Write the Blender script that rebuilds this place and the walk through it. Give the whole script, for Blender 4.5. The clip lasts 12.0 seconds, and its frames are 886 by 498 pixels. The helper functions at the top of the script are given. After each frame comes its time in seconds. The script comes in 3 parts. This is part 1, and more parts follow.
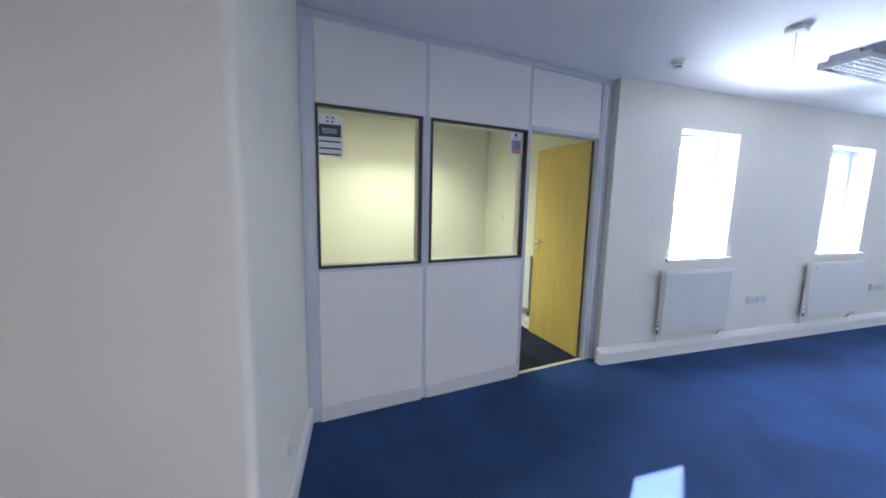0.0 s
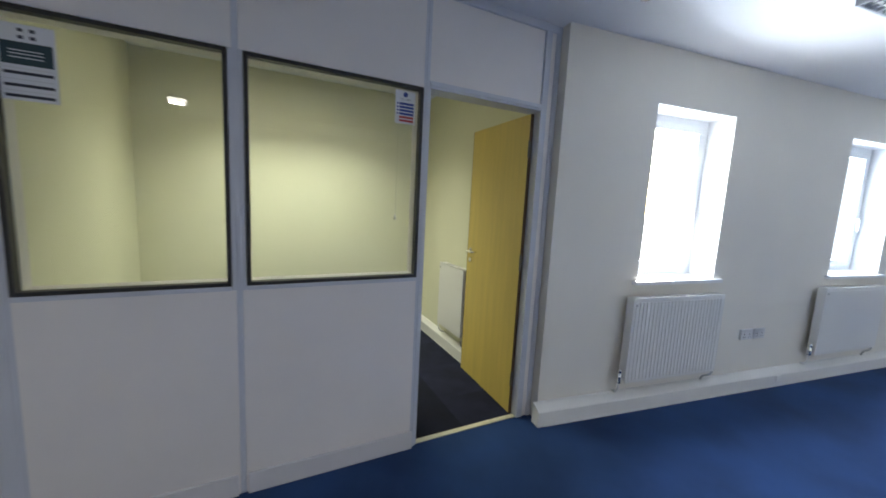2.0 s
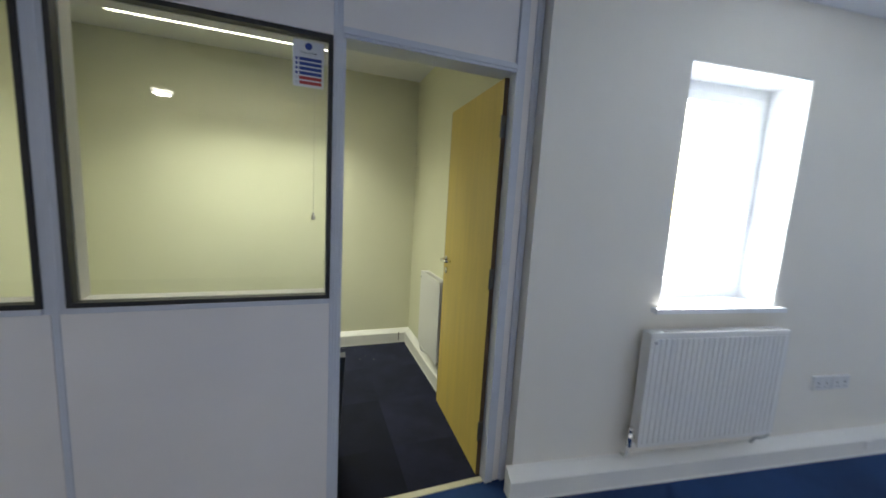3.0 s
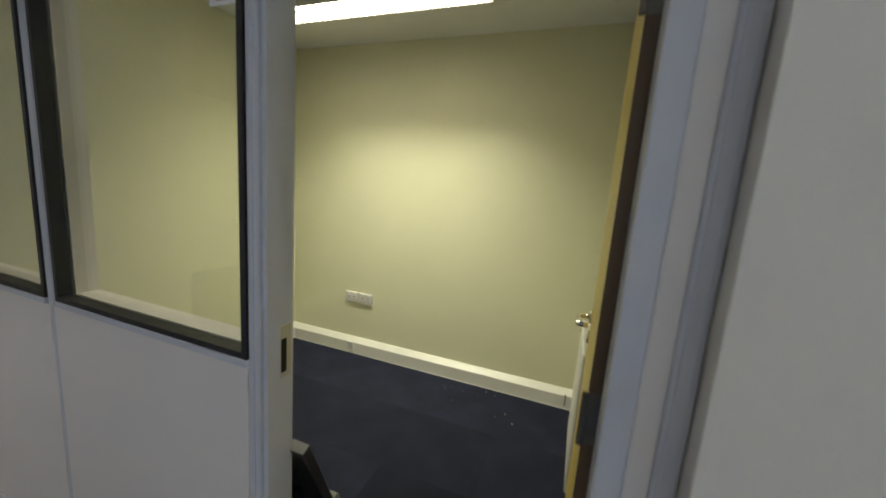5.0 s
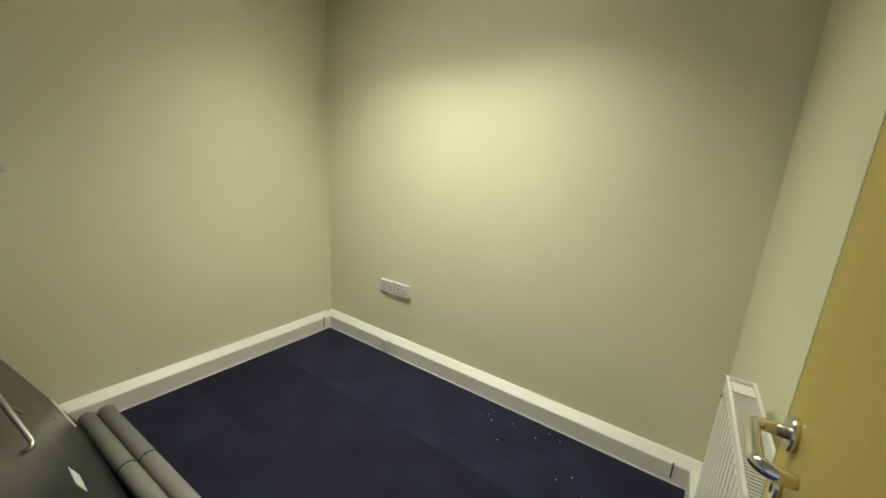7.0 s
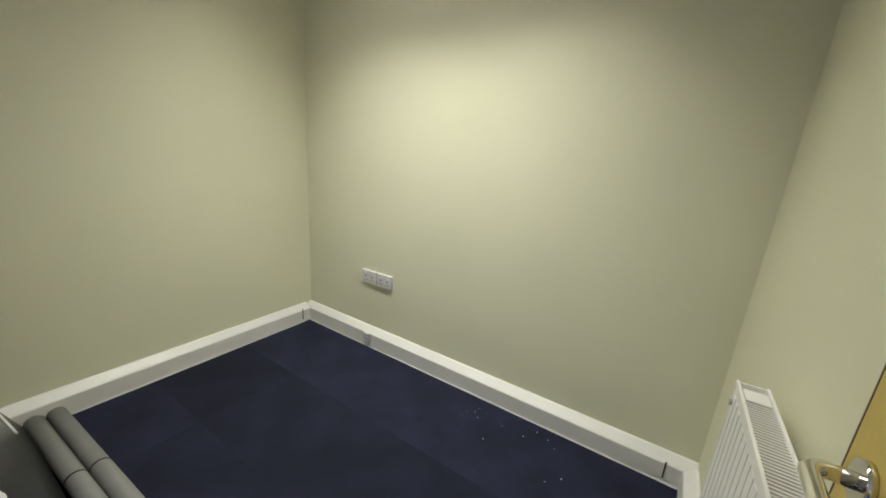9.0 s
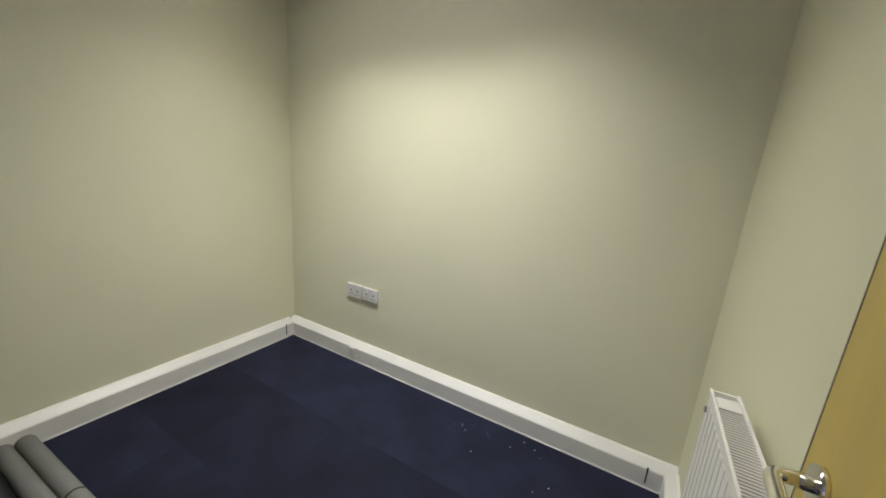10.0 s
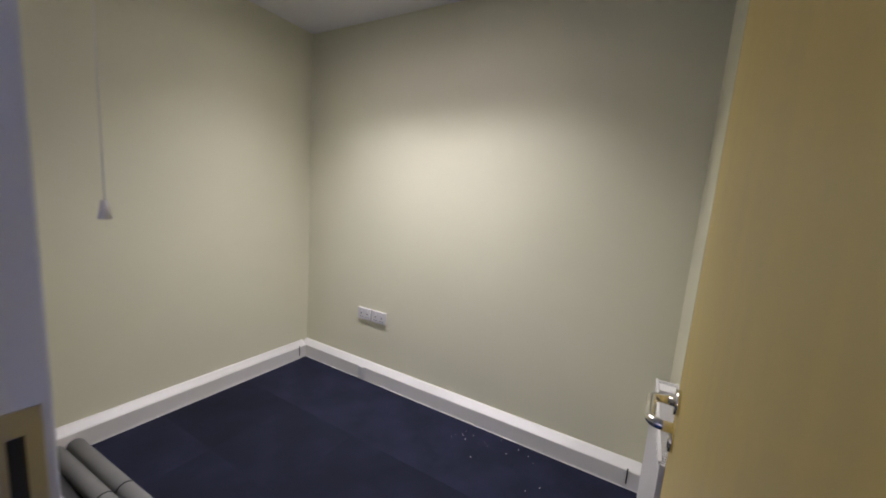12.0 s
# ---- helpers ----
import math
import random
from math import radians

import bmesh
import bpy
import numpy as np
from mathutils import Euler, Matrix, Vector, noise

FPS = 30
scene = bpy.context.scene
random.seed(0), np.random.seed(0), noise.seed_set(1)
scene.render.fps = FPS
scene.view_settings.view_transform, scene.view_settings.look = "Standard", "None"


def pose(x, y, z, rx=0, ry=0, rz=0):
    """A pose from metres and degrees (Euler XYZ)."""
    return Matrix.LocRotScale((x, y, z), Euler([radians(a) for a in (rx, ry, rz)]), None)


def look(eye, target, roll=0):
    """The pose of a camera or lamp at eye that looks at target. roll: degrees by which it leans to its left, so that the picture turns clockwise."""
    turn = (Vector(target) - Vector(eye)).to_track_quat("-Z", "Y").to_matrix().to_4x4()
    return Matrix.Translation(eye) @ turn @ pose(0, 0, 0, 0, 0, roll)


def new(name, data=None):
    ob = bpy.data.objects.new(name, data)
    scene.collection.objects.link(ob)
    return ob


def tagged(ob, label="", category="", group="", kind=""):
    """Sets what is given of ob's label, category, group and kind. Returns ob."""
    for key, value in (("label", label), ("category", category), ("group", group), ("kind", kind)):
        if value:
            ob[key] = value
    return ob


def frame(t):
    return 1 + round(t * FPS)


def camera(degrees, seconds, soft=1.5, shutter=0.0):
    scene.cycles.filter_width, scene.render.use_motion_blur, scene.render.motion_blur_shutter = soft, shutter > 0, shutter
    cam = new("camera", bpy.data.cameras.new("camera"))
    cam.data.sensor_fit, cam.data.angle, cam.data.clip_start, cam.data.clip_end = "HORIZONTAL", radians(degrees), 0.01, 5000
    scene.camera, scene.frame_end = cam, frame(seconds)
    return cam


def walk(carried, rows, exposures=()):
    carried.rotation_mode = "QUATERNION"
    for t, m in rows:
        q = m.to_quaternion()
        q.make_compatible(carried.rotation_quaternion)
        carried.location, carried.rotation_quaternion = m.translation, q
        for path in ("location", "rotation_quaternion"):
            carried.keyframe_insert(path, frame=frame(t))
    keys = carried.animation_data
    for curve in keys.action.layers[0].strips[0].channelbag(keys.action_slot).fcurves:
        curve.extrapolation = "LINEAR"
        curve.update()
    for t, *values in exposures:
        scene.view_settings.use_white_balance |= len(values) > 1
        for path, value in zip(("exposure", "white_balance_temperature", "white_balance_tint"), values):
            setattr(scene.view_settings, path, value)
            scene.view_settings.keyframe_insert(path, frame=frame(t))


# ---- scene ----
cam = camera(101.8, 12.0, soft=1.7, shutter=0.5)
PATH = [
    (0, (-0.389, -2.313, 1.45), (0.473, -0.528, 1.182), 1.3),
    (0.5, (-0.152, -2.237, 1.426), (0.74, -0.474, 1.115), 1.6),
    (1, (0.101, -2.1, 1.457), (1.024, -0.347, 1.181), 2.0),
    (1.5, (0.38, -1.952, 1.457), (1.323, -0.204, 1.219), 2.6),
    (2, (0.681, -1.8, 1.419), (1.571, -0.027, 1.165), 2.9),
    (2.5, (1.013, -1.648, 1.448), (1.842, 0.152, 1.177), 3.1),
    (2.7, (1.15, -1.587, 1.428), (1.943, 0.229, 1.16), 3.2),
    (4.3, (2.02, -0.925, 1.412), (1.745, 1.032, 1.132), 3.4),
    (4.5, (2.085, -0.835, 1.44), (1.632, 1.084, 1.128), 3.4),
    (5, (2.119, -0.612, 1.444), (1.435, 1.237, 1.124), 4.3),
    (5.5, (2.106, -0.378, 1.45), (1.216, 1.382, 1.119), 4.0),
    (6, (2.105, -0.136, 1.42), (1.083, 1.554, 1.109), 3.8),
    (6.5, (2.084, 0.031, 1.413), (1.017, 1.674, 1.011), 3.1),
    (7, (2.044, 0.135, 1.351), (0.954, 1.747, 0.891), 3.5),
    (9, (1.994, 0.253, 1.325), (0.967, 1.889, 0.807), 4.2),
    (9.5, (2.016, 0.243, 1.337), (1.017, 1.906, 0.852), 4.1),
    (10, (1.989, 0.224, 1.358), (1.035, 1.92, 0.894), 4.2),
    (10.5, (1.989, 0.175, 1.382), (1.065, 1.894, 0.944), 4.6),
    (11, (1.995, 0.154, 1.379), (1.077, 1.881, 0.96), 4.5),
    (11.5, (2.031, 0.077, 1.408), (1.126, 1.823, 1.041), 4.3),
    (12, (2.112, -0.04, 1.385), (1.138, 1.685, 1.098), 4.3),
]
EXPOSURES = [(0.0, 0.72, 5800, 15), (0.6, 0.55, 5800, 14), (1.2, 0.15, 6000, 13), (2.5, 0.1, 6250, 11), (4.5, 0.0, 6550, 9), (5.3, -0.07, 7350, 9), (6.2, 0.0, 7050, 9), (7.2, 0.0, 6600, 9), (9.0, -0.04, 6050, 21), (11.0, -0.07, 5800, 30), (12.0, -0.15, 5700, 38)]
walk(cam, [(t, look(eye, target, roll)) for t, eye, target, roll in PATH], [(t, 3.0 + stops, kelvin, tint) for t, stops, kelvin, tint in EXPOSURES])

# ---- light ----
world = bpy.data.worlds.new("sky")
scene.world = world
world.use_nodes = True
wn = world.node_tree
sky = wn.nodes.new("ShaderNodeTexSky")
sky.sky_type = 'NISHITA'
sky.sun_disc = False
SUN = Vector((-0.774, -0.456, -0.440))
sky.sun_elevation = radians(26)
sky.sun_rotation = math.atan2(-SUN.x, -SUN.y)
wn.links.new(sky.outputs[0], wn.nodes["Background"].inputs[0])
wn.nodes["Background"].inputs[1].default_value = 0.15
sun = new("sun", bpy.data.lights.new("sun", 'SUN'))
sun.data.energy, sun.data.angle, sun.data.color = 4.8, radians(0.6), (1.0, 0.95, 0.87)
sun.matrix_world = look((12, 6, 8), Vector((12, 6, 8)) + SUN)

WALL = pose(2.25, -0.078, 0, 0, 0, -7.9)      # the window wall: x along it, y outwards
U1, U2, U3 = (0.79, 1.55), (3.00, 3.80), (6.90, 7.70)   # its openings; the third is unseen, added for more daylight
Z1, Z2 = 0.945, 2.15
H = 2.505                                         # ceiling height


def area(name, m, sx, sy, watts, colour, spread=180):
    d = bpy.data.lights.new(name, 'AREA')
    d.shape, d.size, d.size_y, d.energy, d.color, d.spread = 'RECTANGLE', sx, sy, watts, colour, radians(spread)
    ob = new(name, d)
    ob.matrix_world = m
    return ob


# the sky's light, in the openings of the window wall
for a, b in (U1, U2, U3):
    area("window_daylight", WALL @ pose((a + b) / 2, 0.43, (Z1 + Z2) / 2 + 0.06, -78, 0, 0), b - a + 0.1, Z2 - Z1 + 0.15, 15, (0.80, 0.90, 1.0), 150)
# the tubes of the lit fitting in the small office
area("office_tube_light", pose(0.97, 1.28, 2.415, 0, 0, 0), 1.36, 0.14, 2.3, (0.95, 0.965, 0.76), 106)
# the lit round lamp on the ceiling of the large office
LAMP = (-0.22, -3.55)
lamp = area("round_lamp_light", pose(*LAMP, H - 0.075), 0.18, 0.18, 2.8, (1.0, 0.94, 0.86), 175)
lamp.data.shape = 'DISK'


# ---- materials ----
def material(name, colour, rough=0.6, metal=0.0, var=0.06, scale=6.0, bump=0.05, fine=220.0, coat=0.0, stretch=(1, 1, 1), spec=0.5, pieces=0.0):
    m = bpy.data.materials.new(name)
    m.use_nodes = True
    nt = m.node_tree
    n, l = nt.nodes, nt.links
    b = n["Principled BSDF"]
    tc = n.new("ShaderNodeTexCoord")
    mp = n.new("ShaderNodeMapping")
    mp.inputs["Scale"].default_value = stretch
    l.new(tc.outputs["Object"], mp.inputs[0])
    big, small = n.new("ShaderNodeTexNoise"), n.new("ShaderNodeTexNoise")
    big.inputs["Scale"].default_value, big.inputs["Detail"].default_value = scale, 5
    small.inputs["Scale"].default_value, small.inputs["Detail"].default_value = fine, 3
    l.new(mp.outputs[0], big.inputs[0])
    l.new(mp.outputs[0], small.inputs[0])
    add = n.new("ShaderNodeMath")
    add.operation = 'MULTIPLY_ADD'
    l.new(small.outputs[0], add.inputs[0])
    add.inputs[1].default_value = 0.5
    l.new(big.outputs[0], add.inputs[2])
    ramp = n.new("ShaderNodeMapRange")
    ramp.inputs[1].default_value, ramp.inputs[2].default_value = 0.45, 1.05
    ramp.inputs[3].default_value, ramp.inputs[4].default_value = 1 - var, 1 + var
    l.new(add.outputs[0], ramp.inputs[0])
    mix = n.new("ShaderNodeVectorMath")
    mix.operation = 'SCALE'
    mix.inputs[0].default_value = colour
    last = ramp.outputs[0]
    if pieces:
        info, pr, mul = n.new("ShaderNodeObjectInfo"), n.new("ShaderNodeMapRange"), n.new("ShaderNodeMath")
        pr.inputs[3].default_value, pr.inputs[4].default_value = 1 - pieces, 1 + pieces
        mul.operation = 'MULTIPLY'
        l.new(info.outputs["Random"], pr.inputs[0])
        l.new(pr.outputs[0], mul.inputs[0])
        l.new(last, mul.inputs[1])
        last = mul.outputs[0]
    l.new(last, mix.inputs["Scale"])
    l.new(mix.outputs[0], b.inputs["Base Color"])
    b.inputs["Roughness"].default_value, b.inputs["Metallic"].default_value = rough, metal
    b.inputs["Coat Weight"].default_value, b.inputs["Specular IOR Level"].default_value = coat, spec
    rr = n.new("ShaderNodeMapRange")
    rr.inputs[3].default_value, rr.inputs[4].default_value = max(0.02, rough - 0.08), min(1, rough + 0.08)
    l.new(big.outputs[0], rr.inputs[0])
    l.new(rr.outputs[0], b.inputs["Roughness"])
    if bump:
        bp = n.new("ShaderNodeBump")
        bp.inputs["Strength"].default_value, bp.inputs["Distance"].default_value = bump, 0.004
        l.new(small.outputs[0], bp.inputs["Height"])
        l.new(bp.outputs[0], b.inputs["Normal"])
    return m


PAINT = material("magnolia_paint", (0.80, 0.765, 0.69), 0.62, var=0.025, scale=2.5, bump=0.12, fine=160)
CREAM = material("cream_paint", (0.75, 0.74, 0.555), 0.6, var=0.025, scale=2.5, bump=0.12, fine=160)
CEIL = material("ceiling_paint", (0.80, 0.80, 0.82), 0.8, var=0.02, scale=2, bump=0.1, fine=120)
PANEL = material("vinyl_partition_panel", (0.79, 0.755, 0.74), 0.5, var=0.03, scale=3, bump=0.08, fine=300)
PROFILE = material("grey_blue_metal_profile", (0.58, 0.60, 0.66), 0.38, var=0.04, scale=5, bump=0.03)
SKIRT = material("grey_skirting_paint", (0.66, 0.65, 0.67), 0.45, var=0.05, scale=5, bump=0.04)
BEAD = material("black_rubber_bead", (0.015, 0.015, 0.017), 0.5, var=0.15, scale=20)
WHITE = material("white_plastic", (0.80, 0.79, 0.76), 0.35, var=0.02, scale=8, bump=0.02)
TRUNK = material("white_trunking_plastic", (0.78, 0.77, 0.74), 0.38, var=0.04, scale=4, bump=0.02)
UPVC = material("white_upvc", (0.82, 0.83, 0.85), 0.3, var=0.02, bump=0.01)
ENAMEL = material("white_radiator_enamel", (0.80, 0.79, 0.76), 0.34, var=0.012, scale=2, bump=0)
CARPET = material("blue_loop_carpet", (0.022, 0.055, 0.155), 0.92, var=0.42, scale=1.8, bump=0.9, fine=420, spec=0.25)
TILE = material("navy_carpet_tile", (0.0125, 0.0145, 0.032), 0.93, var=0.55, scale=4.5, bump=0.9, fine=420, spec=0.25, pieces=0.42)
BEECH = material("beech_veneer", (0.64, 0.485, 0.125), 0.42, var=0.10, scale=3.5, bump=0.03, fine=90, stretch=(6, 6, 0.5))
LIPPING = material("brown_door_lipping", (0.10, 0.06, 0.03), 0.5, var=0.2, scale=6, stretch=(5, 5, 0.5))
CHROME = material("polished_chrome", (0.82, 0.80, 0.76), 0.12, metal=1.0, var=0.02, bump=0.0)
STEEL = material("brushed_steel", (0.5, 0.5, 0.49), 0.35, metal=1.0, var=0.05, bump=0.03)
BRASS = material("copper_pipe", (0.55, 0.30, 0.18), 0.35, metal=1.0, var=0.1)
DARK = material("dark_gap", (0.012, 0.012, 0.012), 0.8, bump=0)
SLATE = material("dark_grey_laminate", (0.024, 0.024, 0.026), 0.30, var=0.15, scale=4, bump=0.04, fine=300)
FOAM = material("grey_pipe_foam", (0.24, 0.24, 0.235), 0.75, var=0.10, scale=9, bump=0.2, fine=200)
FITTING = material("grey_light_fitting", (0.42, 0.44, 0.47), 0.4, var=0.03)
LOUVRE = material("silver_louvre", (0.80, 0.81, 0.83), 0.22, metal=0.7, var=0.03, bump=0)
PAPER = material("white_notice_paper", (0.78, 0.79, 0.82), 0.5, var=0.03, bump=0)
INK = material("black_print", (0.03, 0.035, 0.05), 0.6, bump=0)
TEAL = material("dark_teal_print", (0.025, 0.055, 0.065), 0.6, bump=0)
BLUE = material("blue_print", (0.03, 0.06, 0.28), 0.6, bump=0)
RED = material("red_print", (0.45, 0.05, 0.05), 0.6, bump=0)
STRIP = material("cream_threshold_strip", (0.66, 0.62, 0.44), 0.4, var=0.08, scale=12)
SOCKET = material("grey_white_plastic", (0.66, 0.66, 0.66), 0.35, var=0.02, bump=0.02)
HINGE = material("dull_dark_steel", (0.16, 0.15, 0.13), 0.5, metal=0.8, var=0.1)
SPECK = material("white_debris", (0.7, 0.7, 0.68), 0.8, bump=0)
GRASS = material("outside_paving", (0.36, 0.35, 0.33), 0.9, var=0.3, scale=0.3)


def clear_glass(name, tint):
    m = bpy.data.materials.new(name)
    m.use_nodes = True
    n, l = m.node_tree.nodes, m.node_tree.links
    n.remove(n["Principled BSDF"])
    tr, gl, mx, fr = n.new("ShaderNodeBsdfTransparent"), n.new("ShaderNodeBsdfGlossy"), n.new("ShaderNodeMixShader"), n.new("ShaderNodeLayerWeight")
    pw, ad = n.new("ShaderNodeMath"), n.new("ShaderNodeMath")
    tr.inputs[0].default_value = (*tint, 1)
    gl.inputs["Roughness"].default_value = 0.015
    fr.inputs[0].default_value = 0.5
    pw.operation, ad.operation = 'POWER', 'MULTIPLY_ADD'
    pw.inputs[1].default_value = 4.0
    ad.inputs[1].default_value, ad.inputs[2].default_value = 0.9, 0.035
    l.new(fr.outputs["Facing"], pw.inputs[0])
    l.new(pw.outputs[0], ad.inputs[0])
    l.new(ad.outputs[0], mx.inputs[0])
    l.new(tr.outputs[0], mx.inputs[1])
    l.new(gl.outputs[0], mx.inputs[2])
    l.new(mx.outputs[0], n["Material Output"].inputs[0])
    return m


GLASS = clear_glass("clear_glass", (0.96, 0.97, 0.95))


def glowing(name, colour, strength):
    m = bpy.data.materials.new(name)
    m.use_nodes = True
    b = m.node_tree.nodes["Principled BSDF"]
    b.inputs["Emission Color"].default_value = (*colour, 1)
    b.inputs["Emission Strength"].default_value = strength
    return m


TUBE = glowing("lit_tube", (1.0, 0.95, 0.75), 1.3)
OPAL = glowing("lit_opal_diffuser", (1.0, 0.93, 0.80), 2.4)


# ---- mesh helpers ----
def box(bm, x0, x1, y0, y1, z0, z1, bevel=0.0, m=None):
    g = bmesh.ops.create_cube(bm, size=1, matrix=Matrix.Translation(((x0 + x1) / 2, (y0 + y1) / 2, (z0 + z1) / 2)) @ Matrix.Diagonal((x1 - x0, y1 - y0, z1 - z0, 1)))
    if bevel:
        es = list({e for v in g["verts"] for e in v.link_edges})
        r = bmesh.ops.bevel(bm, geom=es, offset=bevel, segments=2, profile=0.5, affect='EDGES')
        vs = list({v for f in r["faces"] for v in f.verts} | {v for v in g["verts"] if v.is_valid})
    else:
        vs = g["verts"]
    if m:
        bmesh.ops.transform(bm, matrix=m, verts=vs)
    return bm


def boxes(*bs, bevel=0.0):
    bm = bmesh.new()
    for b in bs:
        box(bm, *b, bevel=bevel)
    return bm


def prism(bm, profile, length):
    """A profile of (y, z), swept along x from 0 to length."""
    a = [bm.verts.new((0, y, z)) for y, z in profile]
    b = [bm.verts.new((length, y, z)) for y, z in profile]
    k = len(profile)
    bm.faces.new(a)
    bm.faces.new(b[::-1])
    for i in range(k):
        bm.faces.new((a[i], b[i], b[(i + 1) % k], a[(i + 1) % k]))
    bmesh.ops.recalc_face_normals(bm, faces=bm.faces)
    return bm


def rod(bm, p, q, r, seg=16, r2=None):
    p, q = Vector(p), Vector(q)
    m = Matrix.Translation((p + q) / 2) @ (q - p).to_track_quat('Z', 'Y').to_matrix().to_4x4()
    bmesh.ops.create_cone(bm, cap_ends=True, segments=seg, radius1=r, radius2=r if r2 is None else r2, depth=(q - p).length, matrix=m)
    return bm


def tube(points, r, seg=12):
    """A round bar along a smooth path."""
    bm = bmesh.new()
    rings = []
    pts = [Vector(p) for p in points]
    for i, p in enumerate(pts):
        d = (pts[min(i + 1, len(pts) - 1)] - pts[max(i - 1, 0)]).normalized()
        q = d.to_track_quat('Z', 'Y')
        rings.append([bm.verts.new(p + q @ Vector((r * math.cos(t * math.tau / seg), r * math.sin(t * math.tau / seg), 0))) for t in range(seg)])
    for a, b in zip(rings, rings[1:]):
        for t in range(seg):
            bm.faces.new((a[t], a[(t + 1) % seg], b[(t + 1) % seg], b[t]))
    bm.faces.new(rings[0][::-1])
    bm.faces.new(rings[-1])
    return bm


def mesh(name, bm, mat, smooth=False):
    me = bpy.data.meshes.new(name)
    bmesh.ops.recalc_face_normals(bm, faces=bm.faces)
    bm.to_mesh(me)
    bm.free()
    me.materials.append(mat)
    if smooth:
        for p in me.polygons:
            p.use_smooth = len(p.vertices) == 4
    return me


def part(name, bm, mat, parent, label="", smooth=False):
    ob = new(name, mesh(name, bm, mat, smooth))
    ob.parent = parent
    return tagged(ob, label)


def thing(name, m, label, category, group="", kind=""):
    ob = new(name)
    ob.matrix_world = m
    ob.empty_display_size = 0.1
    return tagged(ob, label, category, group, kind)


def solid(name, bm, mat, label, category, kind="structure", m=None):
    ob = new(name, mesh(name, bm, mat))
    if m:
        ob.matrix_world = m
    return tagged(ob, label, category, kind=kind)


# ---- the setting ----

T = 0.30
IX0, IX1, IY1 = -0.240, 2.295, 1.925             # the small office inside
far = WALL @ Vector((9.2, T, 0))
near = WALL @ Vector((0.055, T, 0))
rim = ((-4, -5.2), (12, -5.2), (12, far.y), (far.x, far.y), (near.x, near.y), (IX1 + 0.12, near.y), (IX1 + 0.12, IY1 + 0.15), (-4, IY1 + 0.15))


def slab(z0, z1):
    bm = bmesh.new()
    low, top = ([bm.verts.new((x, y, z)) for x, y in rim] for z in (z0, z1))
    bm.faces.new(low)
    bm.faces.new(top)
    for k in range(len(rim)):
        bm.faces.new((low[k - 1], low[k], top[k], top[k - 1]))
    return bm


floor = solid("floor", slab(-0.2, 0.0), CARPET, "blue loop-pile carpet over the whole office floor", "floor")
solid("ceiling", slab(H, H + 0.2), CEIL, "plain white painted plaster ceiling", "ceiling")
solid("ground", boxes((-400, 400, -400, 400, -3.4, -3.2)), GRASS, "pale paved ground outside the windows", "ground")

# unseen house, added so that its gable keeps the low sun off the second window
GABLE = Matrix.Translation(Vector((1.40, -2.37, -3.2))) @ pose(12.05, 7.11, 0, 0, 0, 30.5)
nb = thing("shading_house", GABLE, "unseen pale house with a slate roof, added to shade the second window", "house", kind="structure")
part("wall", boxes((0, 6, -13, -0.05, 0, 10.0)), PAINT, nb)
part("roof", prism(bmesh.new(), [(-13.3, 10.0), (0.05, 10.0), (-6.5, 12.5)], 6.0), SLATE, nb, "dark slate roof")
for k in range(3):
    for z in (1.2, 4.2, 7.2):
        w = part("window", boxes((-0.03, 0.0, -2.6 - k * 3.6, -1.5 - k * 3.6, z, z + 1.3), bevel=0.01), UPVC, nb)
        part("pane", boxes((-0.038, -0.031, -2.5 - k * 3.6, -1.6 - k * 3.6, z + 0.1, z + 1.2)), SLATE, w)

# window wall
bm = bmesh.new()
for u0, u1, z0, z1 in ((0.055, U1[0], 0, H), (U1[0], U1[1], 0, Z1), (U1[0], U1[1], Z2, H), (U1[1], U2[0], 0, H), (U2[0], U2[1], 0, Z1), (U2[0], U2[1], Z2, H), (U2[1], U3[0], 0, H), (U3[0], U3[1], 0, Z1), (U3[0], U3[1], Z2, H), (U3[1], 9.2, 0, H)):
    box(bm, u0, u1, 0, T, z0, z1)
bmesh.ops.remove_doubles(bm, verts=bm.verts, dist=0.0005)
solid("wall_north", bm, PAINT, "magnolia painted wall with deep window openings", "wall", m=WALL)

# the wall beside the partition, which turns a corner towards the start of the walk
A, B = Vector((-0.208, 0.0, 0)), Vector((-0.46, -1.1, 0))
d = (B - A).normalized()
n = Vector((d.y, -d.x, 0))
SIDE = Matrix.Translation(A) @ Matrix(((d.x, n.x, 0, 0), (d.y, n.y, 0, 0), (0, 0, 1, 0), (0, 0, 0, 1)))
L = (B - A).length
if n.x > 0:
    SIDE = Matrix.Translation(A) @ Matrix(((d.x, -n.x, 0, 0), (d.y, -n.y, 0, 0), (0, 0, 1, 0), (0, 0, 0, 1)))
bm = boxes((-0.05, L, 0, 2.4, 0, H))
edge = [e for e in bm.edges if all(abs(v.co.x - L) < 1e-4 and abs(v.co.y) < 1e-4 for v in e.verts)]
bmesh.ops.bevel(bm, geom=edge, offset=0.03, segments=5, profile=0.5, affect='EDGES')
solid("wall_west", bm, PAINT, "plain painted wall block with a rounded outer corner", "wall", m=SIDE)

